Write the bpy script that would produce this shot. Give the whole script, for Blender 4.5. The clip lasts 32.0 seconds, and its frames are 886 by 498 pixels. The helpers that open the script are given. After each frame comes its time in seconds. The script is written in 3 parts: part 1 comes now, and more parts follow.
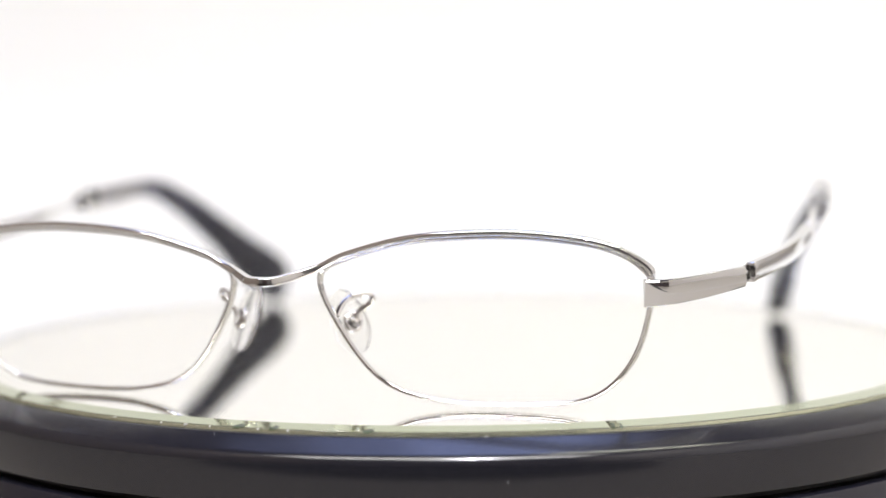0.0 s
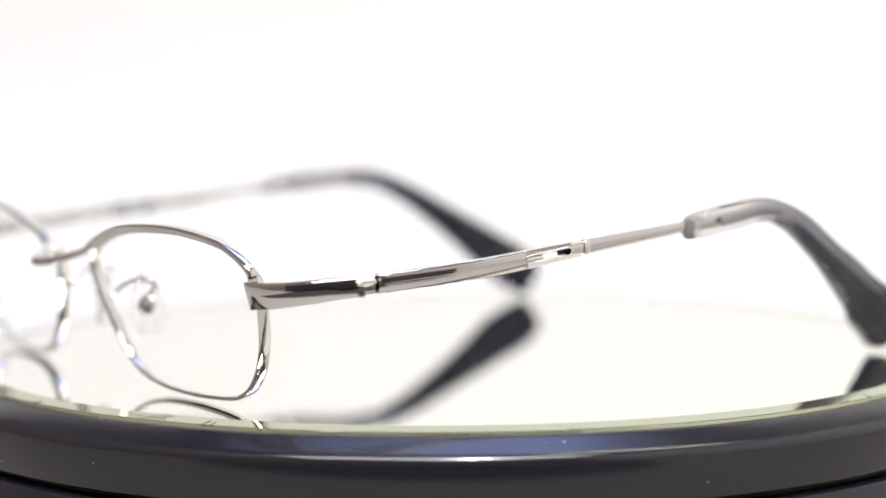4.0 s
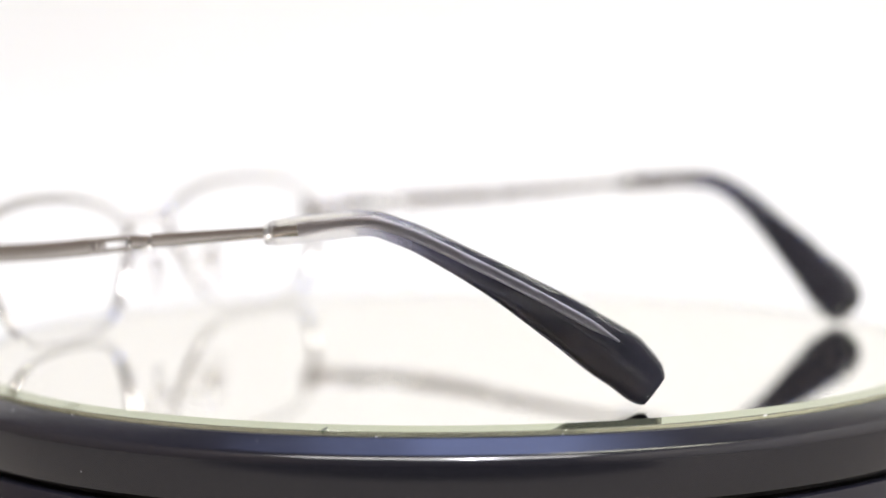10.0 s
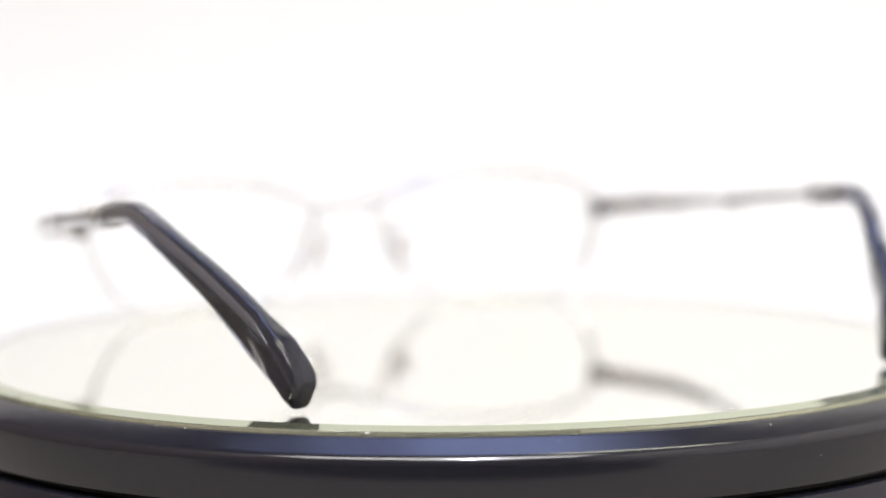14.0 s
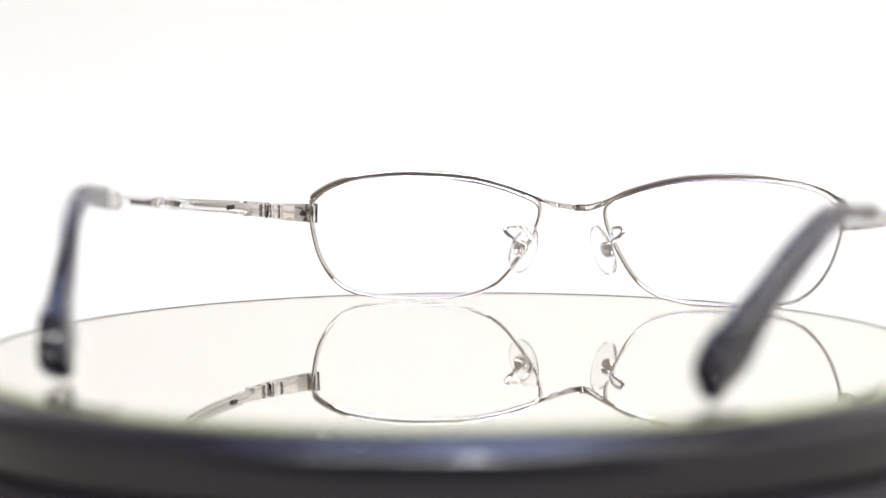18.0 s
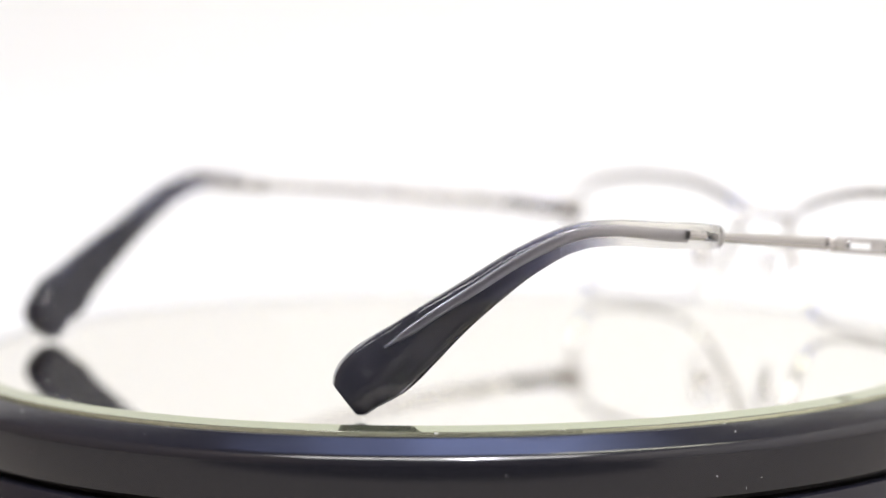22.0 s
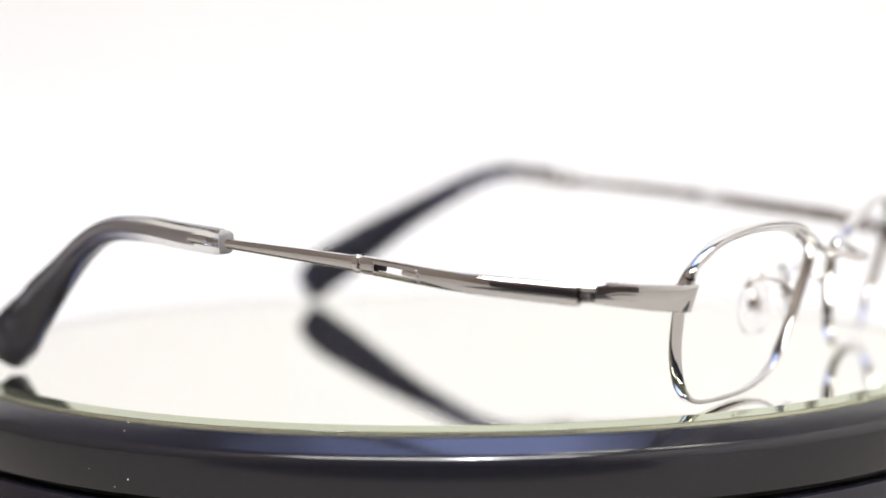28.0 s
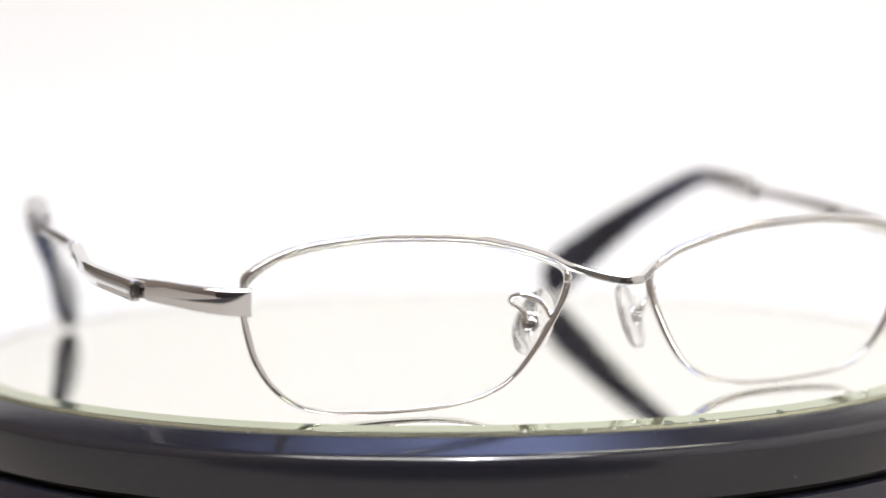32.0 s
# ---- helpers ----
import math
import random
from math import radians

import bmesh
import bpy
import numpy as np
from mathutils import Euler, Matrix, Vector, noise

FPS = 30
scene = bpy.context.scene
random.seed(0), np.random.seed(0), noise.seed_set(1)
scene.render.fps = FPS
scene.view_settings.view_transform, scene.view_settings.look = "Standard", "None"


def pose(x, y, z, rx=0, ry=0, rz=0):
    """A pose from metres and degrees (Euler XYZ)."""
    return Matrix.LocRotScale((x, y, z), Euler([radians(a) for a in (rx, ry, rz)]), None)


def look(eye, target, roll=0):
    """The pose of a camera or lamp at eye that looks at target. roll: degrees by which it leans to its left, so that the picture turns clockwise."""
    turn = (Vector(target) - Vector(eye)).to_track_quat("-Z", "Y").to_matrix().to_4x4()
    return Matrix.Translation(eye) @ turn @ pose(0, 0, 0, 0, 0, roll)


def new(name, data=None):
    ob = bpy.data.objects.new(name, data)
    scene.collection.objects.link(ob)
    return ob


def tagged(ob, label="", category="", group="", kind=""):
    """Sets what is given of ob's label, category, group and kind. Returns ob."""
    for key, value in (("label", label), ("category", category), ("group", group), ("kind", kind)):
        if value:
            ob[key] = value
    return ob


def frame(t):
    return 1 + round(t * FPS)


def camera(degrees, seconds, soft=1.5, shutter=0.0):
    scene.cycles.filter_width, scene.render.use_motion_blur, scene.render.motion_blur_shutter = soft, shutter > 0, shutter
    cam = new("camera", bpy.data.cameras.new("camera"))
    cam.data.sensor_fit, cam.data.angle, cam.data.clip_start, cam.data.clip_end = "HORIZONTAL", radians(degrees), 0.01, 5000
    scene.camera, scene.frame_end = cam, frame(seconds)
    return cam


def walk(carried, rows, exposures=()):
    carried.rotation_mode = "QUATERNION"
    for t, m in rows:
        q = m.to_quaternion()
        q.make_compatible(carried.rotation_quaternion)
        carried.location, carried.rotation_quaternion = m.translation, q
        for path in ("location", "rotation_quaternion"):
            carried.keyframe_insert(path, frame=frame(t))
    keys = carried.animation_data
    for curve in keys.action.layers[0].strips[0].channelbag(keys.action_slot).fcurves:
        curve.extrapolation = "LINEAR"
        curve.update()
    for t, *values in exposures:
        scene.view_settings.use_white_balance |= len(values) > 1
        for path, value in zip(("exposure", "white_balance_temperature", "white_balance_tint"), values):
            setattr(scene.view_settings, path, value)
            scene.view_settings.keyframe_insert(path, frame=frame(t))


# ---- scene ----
# A turntable with a mirror top turns a pair of spectacles before a fixed camera.
# World: the turntable's axis is z, the mirror's upper face is z = 0.
MM = 0.001
PERIOD = 36.201          # seconds for one turn
START = -22.754          # degrees at 0 s

AXIS = -0.0006           # the turning axis lies a little left of the lens

EYE = Vector((0.0, -0.4427, 0.06074))
PAN, PITCH, ROLL = radians(-0.3137), radians(5.3113), -0.46
AHEAD = Vector((math.sin(PAN) * math.cos(PITCH), math.cos(PAN) * math.cos(PITCH), -math.sin(PITCH)))

cam = camera(22.81, 32.0, soft=1.5)
walk(cam, [(0, look(EYE, EYE + AHEAD, ROLL)), (32, look(EYE, EYE + AHEAD, ROLL))])
# the lens is wide open: it keeps one plane sharp and pulls focus twice
focus = new("focus_point")
cam.data.dof.use_dof = True
cam.data.dof.focus_object = focus
cam.data.dof.aperture_fstop = 7.6

# ---- light ----
world = bpy.data.worlds.new("studio_air")
world.use_nodes = True
world.node_tree.nodes["Background"].inputs[0].default_value = (1, 0.98, 0.95, 1)
world.node_tree.nodes["Background"].inputs[1].default_value = 0.05
scene.world = world


def area(name, eye, target, sx, sy, watts, colour):
    data = bpy.data.lights.new(name, "AREA")
    data.shape, data.size, data.size_y, data.energy, data.color = "RECTANGLE", sx, sy, watts, colour
    ob = new(name, data)
    ob.matrix_world = look(eye, target)
    return ob


# unseen lamp added to bring the backdrop paper up to white
area("backdrop_fill", (0.47, 0.15, 1.25), (0.25, 0.75, 0.3), 0.5, 0.28, 4.1, (1, 0.98, 0.8))
area("softbox_top", (-0.02, 0.38, 1.34), (-0.02, 0.0, 0.0), 0.98, 0.5, 1.3, (0.42, 0.52, 1.0))
# two smaller lamps added inside the one softbox to grade its glow
area("softbox_top_inner", (0.03, 0.38, 1.32), (0.02, 0.0, 0.0), 0.68, 0.45, 1.1, (0.42, 0.52, 1.0))
area("softbox_top_core", (0.09, 0.38, 1.30), (0.06, 0.0, 0.0), 0.36, 0.4, 0.8, (0.42, 0.52, 1.0))
area("led_lamp", (0.06, -0.62, 0.95), (0.0, 0.0, 0.0), 0.036, 0.036, 6.0, (0.92, 0.92, 1.0))
area("ceiling_panel", (-0.1, -0.85, 1.66), (-0.1, -0.85, 0.0), 1.5, 0.42, 29, (1, 0.97, 0.95))
scene.view_settings.exposure = 0.08


# ---- materials ----
def material(name):
    m = bpy.data.materials.new(name)
    m.use_nodes = True
    return m, m.node_tree.nodes, m.node_tree.links, m.node_tree.nodes["Principled BSDF"]


def plain(name, colour, rough, metal=0.0, transmission=0.0, ior=1.45, noise_scale=0.0, rough_var=0.0, bump=0.0, tone=0.0):
    m, nodes, links, bsdf = material(name)
    bsdf.inputs["Base Color"].default_value = (*colour, 1)
    bsdf.inputs["Roughness"].default_value = rough
    bsdf.inputs["Metallic"].default_value = metal
    bsdf.inputs["Transmission Weight"].default_value = transmission
    bsdf.inputs["IOR"].default_value = ior
    if noise_scale:
        co = nodes.new("ShaderNodeTexCoord")
        n = nodes.new("ShaderNodeTexNoise")
        n.inputs["Scale"].default_value, n.inputs["Detail"].default_value = noise_scale, 6
        links.new(co.outputs["Object"], n.inputs["Vector"])
        if rough_var:
            r = nodes.new("ShaderNodeMapRange")
            r.inputs["To Min"].default_value, r.inputs["To Max"].default_value = max(0.0, rough - rough_var), rough + rough_var
            links.new(n.outputs["Fac"], r.inputs["Value"])
            links.new(r.outputs["Result"], bsdf.inputs["Roughness"])
        if tone:
            mix = nodes.new("ShaderNodeMix")
            mix.data_type = "RGBA"
            mix.inputs["A"].default_value = (*[c * (1 - tone) for c in colour], 1)
            mix.inputs["B"].default_value = (*[min(1, c * (1 + tone)) for c in colour], 1)
            links.new(n.outputs["Fac"], mix.inputs["Factor"])
            links.new(mix.outputs["Result"], bsdf.inputs["Base Color"])
        if bump:
            b = nodes.new("ShaderNodeBump")
            b.inputs["Strength"].default_value, b.inputs["Distance"].default_value = bump, 0.0004
            links.new(n.outputs["Fac"], b.inputs["Height"])
            links.new(b.outputs["Normal"], bsdf.inputs["Normal"])
    return m


CHROME = plain("polished_titanium", (0.77, 0.765, 0.76), 0.04, 1.0, noise_scale=900, rough_var=0.02)
BRIGHT = plain("bright_steel", (0.88, 0.87, 0.87), 0.035, 1.0, noise_scale=1200, rough_var=0.02)
# near-black pieces of this stand for the shade inside slots
RECESS_SHADE = plain("recess_shade", (0.05, 0.045, 0.045), 0.3, 0.6)
SILICONE = plain("clear_silicone", (0.97, 0.965, 0.96), 0.16, 0.0, 0.95, 1.16, 700, 0.08, 0.5)
# duller steel: the shade in hinge and pad hollows is in its colour
HOLLOW = plain("shaded_steel", (0.5, 0.49, 0.485), 0.25, 1.0)
CORE = plain("core_wire", (0.62, 0.62, 0.65), 0.3, 1.0)
BEZEL = plain("navy_gloss_plastic", (0.014, 0.014, 0.02), 0.17, 0.0, 0.0, 1.6, 60, 0.03, 0.01)
SEAM = plain("black_seam", (0.006, 0.006, 0.007), 0.6)
MATT = plain("matt_black", (0.02, 0.02, 0.02), 0.7, noise_scale=40, tone=0.2)
CAMERA_SHELL = plain("camera_shell", (0.066, 0.05, 0.05), 0.55, noise_scale=200, tone=0.15, bump=0.1)
BASE = plain("black_plastic", (0.014, 0.014, 0.022), 0.22, 0.0, 0.0, 1.5, 80, 0.06, 0.03)
# index set far below real glass to keep the mirror's reflection bright
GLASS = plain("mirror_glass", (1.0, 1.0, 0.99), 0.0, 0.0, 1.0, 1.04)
GLASS_EDGE = plain("polished_glass_edge", (0.80, 0.82, 0.62), 0.06, 0.0, 0.75, 1.5)
BEVEL = plain("silvered_green_glass_bevel", (0.50, 0.54, 0.38), 0.03, 0.9, noise_scale=200, rough_var=0.015)
SILVER = plain("mirror_silver", (0.995, 0.99, 0.95), 0.0, 1.0)
PAPER = plain("white_backdrop_paper", (0.86, 0.86, 0.845), 0.9, noise_scale=3, tone=0.015, bump=0.02)
TABLE = plain("greige_table_laminate", (0.36, 0.335, 0.30), 0.5, noise_scale=5, tone=0.03)
WALL = plain("cream_wall_paint", (0.9, 0.865, 0.815), 0.85, noise_scale=2, tone=0.06, bump=0.05)
DARK_WALL = plain("grey_cloth", (0.18, 0.172, 0.163), 0.95, noise_scale=30, tone=0.2, bump=0.1)
BROWN_WALL = plain("brown_wall_paint", (0.27, 0.225, 0.19), 0.85, noise_scale=2, tone=0.08, bump=0.05)
CEILING = plain("ceiling_paint", (0.16, 0.15, 0.17), 0.9, noise_scale=2, tone=0.04)
FLOOR = plain("grey_floor", (0.32, 0.30, 0.28), 0.6, noise_scale=6, tone=0.15)
CHIP = plain("green_glass_chip", (0.06, 0.085, 0.05), 0.2, 0.0, 0.0, 1.5)
DUST = plain("dust", (0.8, 0.8, 0.8), 0.9)


def tip_material(name, start, end, ramp_stops, clear_from, clear_to, ior, rough):
    """Acetate whose tint runs along the sleeve."""
    m, nodes, links, bsdf = material(name)
    co = nodes.new("ShaderNodeTexCoord")
    sep = nodes.new("ShaderNodeSeparateXYZ")
    links.new(co.outputs["Object"], sep.inputs["Vector"])
    rng = nodes.new("ShaderNodeMapRange")
    rng.inputs["From Min"].default_value, rng.inputs["From Max"].default_value = start, end
    links.new(sep.outputs["Y"], rng.inputs["Value"])
    ramp = nodes.new("ShaderNodeValToRGB")
    for k, (at, colour) in enumerate(ramp_stops):
        e = ramp.color_ramp.elements[k] if k < 2 else ramp.color_ramp.elements.new(at)
        e.position, e.color = at, (*colour, 1)
    links.new(rng.outputs["Result"], ramp.inputs["Fac"])
    links.new(ramp.outputs["Color"], bsdf.inputs["Base Color"])
    clear = nodes.new("ShaderNodeMapRange")
    clear.inputs["To Min"].default_value, clear.inputs["To Max"].default_value = clear_from, clear_to
    links.new(rng.outputs["Result"], clear.inputs["Value"])
    bsdf.inputs["IOR"].default_value = ior
    # front end matt and cloudier, to lighten its dark refraction; the rest polished
    nose_rough = nodes.new("ShaderNodeMapRange")
    nose_rough.inputs["From Min"].default_value, nose_rough.inputs["From Max"].default_value = 0.0797, 0.0812
    nose_rough.inputs["To Min"].default_value, nose_rough.inputs["To Max"].default_value = 0.35, rough
    links.new(sep.outputs["Y"], nose_rough.inputs["Value"])
    links.new(nose_rough.outputs["Result"], bsdf.inputs["Roughness"])
    nose_pale = nodes.new("ShaderNodeMapRange")
    nose_pale.inputs["From Min"].default_value, nose_pale.inputs["From Max"].default_value = 0.0797, 0.0812
    nose_pale.inputs["To Min"].default_value = 0.72
    links.new(sep.outputs["Y"], nose_pale.inputs["Value"])
    both = nodes.new("ShaderNodeMath")
    both.operation = "MULTIPLY"
    links.new(clear.outputs["Result"], both.inputs[0])
    links.new(nose_pale.outputs["Result"], both.inputs[1])
    links.new(both.outputs["Value"], bsdf.inputs["Transmission Weight"])
    return m


SHELL = ((0.0, (0.80, 0.79, 0.775)), (1.0, (0.56, 0.565, 0.64)), (0.4, (0.76, 0.76, 0.81)))
DYE = ((0.0, (1.0, 1.0, 1.0)), (1.0, (0.052, 0.054, 0.076)), (0.3, (0.55, 0.55, 0.64)), (0.6, (0.17, 0.17, 0.24)))
ACETATE = {1: tip_material("clear_acetate", 0.093, 0.122, SHELL, 1.0, 0.97, 1.5, 0.015), -1: tip_material("clear_acetate_other", 0.097, 0.125, SHELL, 1.0, 0.97, 1.5, 0.015)}
TINT = {1: tip_material("navy_dye", 0.093, 0.119, DYE, 1.0, 0.25, 1.005, 0.1), -1: tip_material("navy_dye_other", 0.097, 0.122, DYE, 1.0, 0.25, 1.005, 0.1)}


# ---- mesh helpers ----
def part(name, bm, mat, parent=None, label="", smooth=True):
    """Link a bmesh as one mesh object under a thing or a part."""
    bmesh.ops.recalc_face_normals(bm, faces=bm.faces)
    me = bpy.data.meshes.new(name)
    bm.to_mesh(me)
    bm.free()
    for mm in mat if isinstance(mat, (list, tuple)) else (mat,):
        me.materials.append(mm)
    if smooth:
        me.shade_smooth()
        me.set_sharp_from_angle(angle=radians(38))
    ob = new(name, me)
    ob.parent = parent
    if label:
        tagged(ob, label)
    return ob


def spline(points, n, closed=False):
    """n even samples per span of a Catmull-Rom curve through the points."""
    pts = [Vector(q) for q in points]
    out, k = [], len(pts)
    for i in range(k if closed else k - 1):
        p0 = pts[(i - 1) % k] if closed or i else pts[0] * 2 - pts[1]
        p1, p2 = pts[i], pts[(i + 1) % k]
        p3 = pts[(i + 2) % k] if closed or i + 2 < k else pts[-1] * 2 - pts[-2]
        for j in range(n):
            u = j / n
            out.append(0.5 * (2 * p1 + (p2 - p0) * u + (2 * p0 - 5 * p1 + 4 * p2 - p3) * u * u
                              + (3 * p1 - p0 - 3 * p2 + p3) * u ** 3))
    if not closed:
        out.append(pts[-1])
    return out


def rounded(poly, r, n=2):
    """A polygon with its corners cut round by the share r of the shorter side."""
    out, k = [], len(poly)
    for i in range(k):
        a, b, c = (Vector(poly[(i + d) % k]) for d in (-1, 0, 1))
        ra = r * min((a - b).length, (c - b).length)
        p, q = b + (a - b).normalized() * ra, b + (c - b).normalized() * ra
        for j in range(n + 1):
            u = j / n
            out.append(((1 - u) ** 2 * p + 2 * u * (1 - u) * b + u * u * q))
    return out


def super_section(n=16, power=3.0):
    out = []
    for i in range(n):
        a = 2 * math.pi * i / n
        c, s = math.cos(a), math.sin(a)
        out.append(Vector((math.copysign(abs(c) ** (2 / power), c), math.copysign(abs(s) ** (2 / power), s))))
    return out


BAR = rounded([(1, .8), (1, -.34), (.5, -1), (-1, -1), (-1, 1), (.7, 1)], 0.1, 2)
STRIP = rounded([(1, 1), (1, -1), (-1, -1), (-1, 1)], 0.14, 2)
ROUND = super_section(14, 2.0)
SOFT = super_section(20, 3.0)


def sweep(bm, path, section, sizes, out_dirs, closed=False):
    """Sweep a unit section (or a list of one per point) along a path in mm. sizes: half depth along out_dir and half height, per point."""
    rings, k = [], len(path)
    for i, q in enumerate(path):
        t = (path[(i + 1) % k] - path[i - 1]) if closed or 0 < i < k - 1 else (path[1] - path[0] if i == 0 else path[-1] - path[-2])
        t.normalize()
        o = Vector(out_dirs[i])
        o = (o - t * o.dot(t)).normalized()
        u = t.cross(o).normalized()
        if u.z < 0 and not closed:
            u = -u
        a, b = sizes[i]
        rings.append([bm.verts.new((q + o * (a * v[0]) + u * (b * v[1])) * MM) for v in (section[i] if isinstance(section[0], list) else section)])
    m = len(rings[0])
    for i in range(k if closed else k - 1):
        r0, r1 = rings[i], rings[(i + 1) % k]
        for j in range(m):
            bm.faces.new((r0[j], r0[(j + 1) % m], r1[(j + 1) % m], r1[j]))
    if not closed:
        bm.faces.new(rings[0][::-1])
        bm.faces.new(rings[-1])
    return bm


def rod(bm, a, b, r, n=14):
    """A cylinder from a to b (mm) with softened ends."""
    a, b = Vector(a), Vector(b)
    d = (b - a).normalized()
    side = d.orthogonal().normalized()
    pts = [a, a + d * (0.12 * r), a + d * 0.4 * r, b - d * 0.4 * r, b - d * (0.12 * r), b]
    rs = [0.72 * r, 0.92 * r, r, r, 0.92 * r, 0.72 * r]
    return sweep(bm, pts, super_section(n, 2.0), [(x, x) for x in rs], [side] * 6)


def block(bm, size, m=None, bevel=0.15):
    """A bevelled block, size in mm, centred, set by the matrix m (mm)."""
    start = len(bm.verts)
    made = bmesh.ops.create_cube(bm, size=1.0)["verts"]
    for v in made:
        v.co = Vector((v.co.x * size[0], v.co.y * size[1], v.co.z * size[2]))
    edges = list({e for v in made for e in v.link_edges})
    bmesh.ops.bevel(bm, geom=edges, offset=bevel, segments=2, affect="EDGES", profile=0.5)
    bm.verts.ensure_lookup_table()
    for v in list(bm.verts)[start:]:
        v.co = ((m or Matrix()) @ v.co) * MM
    return bm


def lathe(bm, profile, n=192, mats=None):
    """Turn a profile of (radius, height) in mm about the z axis."""
    rings = []
    for r, z in profile:
        if r < 1e-6:
            rings.append([bm.verts.new((0, 0, z * MM))])
        else:
            rings.append([bm.verts.new((r * math.cos(2 * math.pi * i / n) * MM, r * math.sin(2 * math.pi * i / n) * MM, z * MM)) for i in range(n)])
    for k in range(len(rings) - 1):
        a, b = rings[k], rings[k + 1]
        for i in range(n):
            j = (i + 1) % n
            if len(a) == 1:
                f = bm.faces.new((a[0], b[j], b[i]))
            elif len(b) == 1:
                f = bm.faces.new((a[i], a[j], b[0]))
            else:
                f = bm.faces.new((a[i], a[j], b[j], b[i]))
            if mats:
                f.material_index = mats[k]
    return bm


# ---- the room ----
def slab(name, lo, hi, mat, label, category="wall"):
    bm = bmesh.new()
    bmesh.ops.create_cube(bm, size=1.0)
    for v in bm.verts:
        v.co = Vector([(lo[i] + hi[i]) / 2 + v.co[i] * (hi[i] - lo[i]) for i in range(3)])
    return tagged(part(name, bm, mat, smooth=False), label, category, kind="structure")


TABLE_Z = -0.062
slab("floor", (-0.98, -1.9, -0.85), (0.98, 1.3, -0.80), FLOOR, "grey floor of the small photo room", "floor")
slab("ceiling", (-0.98, -1.9, 1.7), (0.98, 1.3, 1.75), CEILING, "dark grey painted ceiling of the photo room", "ceiling")
slab("wall_north", (-0.98, 1.3, -0.85), (0.98, 1.35, 1.75), WALL, "cream wall behind the white backdrop")
slab("wall_south", (-0.98, -1.95, -0.85), (0.98, -1.9, 1.75), DARK_WALL, "dark grey cloth wall behind the camera")
slab("wall_west", (-1.03, -1.95, -0.85), (-0.98, 1.35, 1.75), BROWN_WALL, "greyish brown side wall of the photo room")
slab("wall_east", (0.98, -1.95, -0.85), (1.03, 1.35, 1.75), WALL, "cream side wall of the photo room")


def backdrop():
    """White paper that runs over the table and sweeps up behind it."""
    low_z = TABLE_Z + 0.0025
    prof = [(0.12, low_z), (0.62, low_z)]
    for i in range(1, 17):
        a = radians(90 * i / 16)
        prof.append((0.62 + 0.13 * math.sin(a), low_z + 0.13 * (1 - math.cos(a))))
    prof.append((0.75, 1.15))
    bm = bmesh.new()
    rows = [[bm.verts.new((x, y, z)) for y, z in prof] for x in (-0.62, 0.62)]
    low = [[bm.verts.new((x, y + (0.002 if i > 9 else 0), z - 0.002)) for i, (y, z) in enumerate(prof)] for x in (-0.62, 0.62)]
    for i in range(len(prof) - 1):
        bm.faces.new((rows[0][i], rows[1][i], rows[1][i + 1], rows[0][i + 1]))
        bm.faces.new((low[0][i], low[0][i + 1], low[1][i + 1], low[1][i]))
    return tagged(part("backdrop", bm, PAPER), "seamless white backdrop paper sweeping up behind the turntable", "backdrop", kind="structure")


backdrop()


def table():
    top = tagged(new("table"), "greige laminate table under the backdrop paper", "table")
    top.location = (0, 0.0, -0.80)
    zt = (TABLE_Z + 0.80) * 1000
    bm = bmesh.new()
    block(bm, (1900, 1400, 28), Matrix.Translation((0, 0, zt - 14)), 3)
    part("tabletop", bm, TABLE, top)
    for x in (-900, 900):
        for y in (-600, 600):
            bm = bmesh.new()
            block(bm, (40, 40, zt - 28), Matrix.Translation((x, y, (zt - 28) / 2)), 2)
            part("leg", bm, BASE, top)
    return top


table()


def photo_camera():
    """The dark camera on its stand behind the lens, seen only as a dark band in the polished metal. Block and plate are
    unseen, added to widen that band.
    """
    thing = tagged(new("camera_stand"), "black camera body on a matt black stand", "camera")
    zt = TABLE_Z
    thing.location = (0.0, -0.53, zt)
    up = -zt * 1000
    bm = bmesh.new()
    block(bm, (150, 62, 104), Matrix.Translation((0, 0, up + 58)), 8)
    block(bm, (58, 50, 34), Matrix.Translation((0, 0, up + 122)), 8)
    part("camera_body", bm, CAMERA_SHELL, thing)
    bm = bmesh.new()
    block(bm, (720, 64, up - 12), Matrix.Translation((40, 0, 17.5 + (up - 12) / 2)), 5)
    part("dark_block", bm, CAMERA_SHELL, thing, "dark block under the camera, added for the metal's dark reflection")
    bm = bmesh.new()
    block(bm, (470, 400, 18), Matrix.Translation((-45, 60, 9)), 4)
    part("dark_plate", bm, MATT, thing, "matt black plate on the table, added for the bezel's dark reflection")


photo_camera()


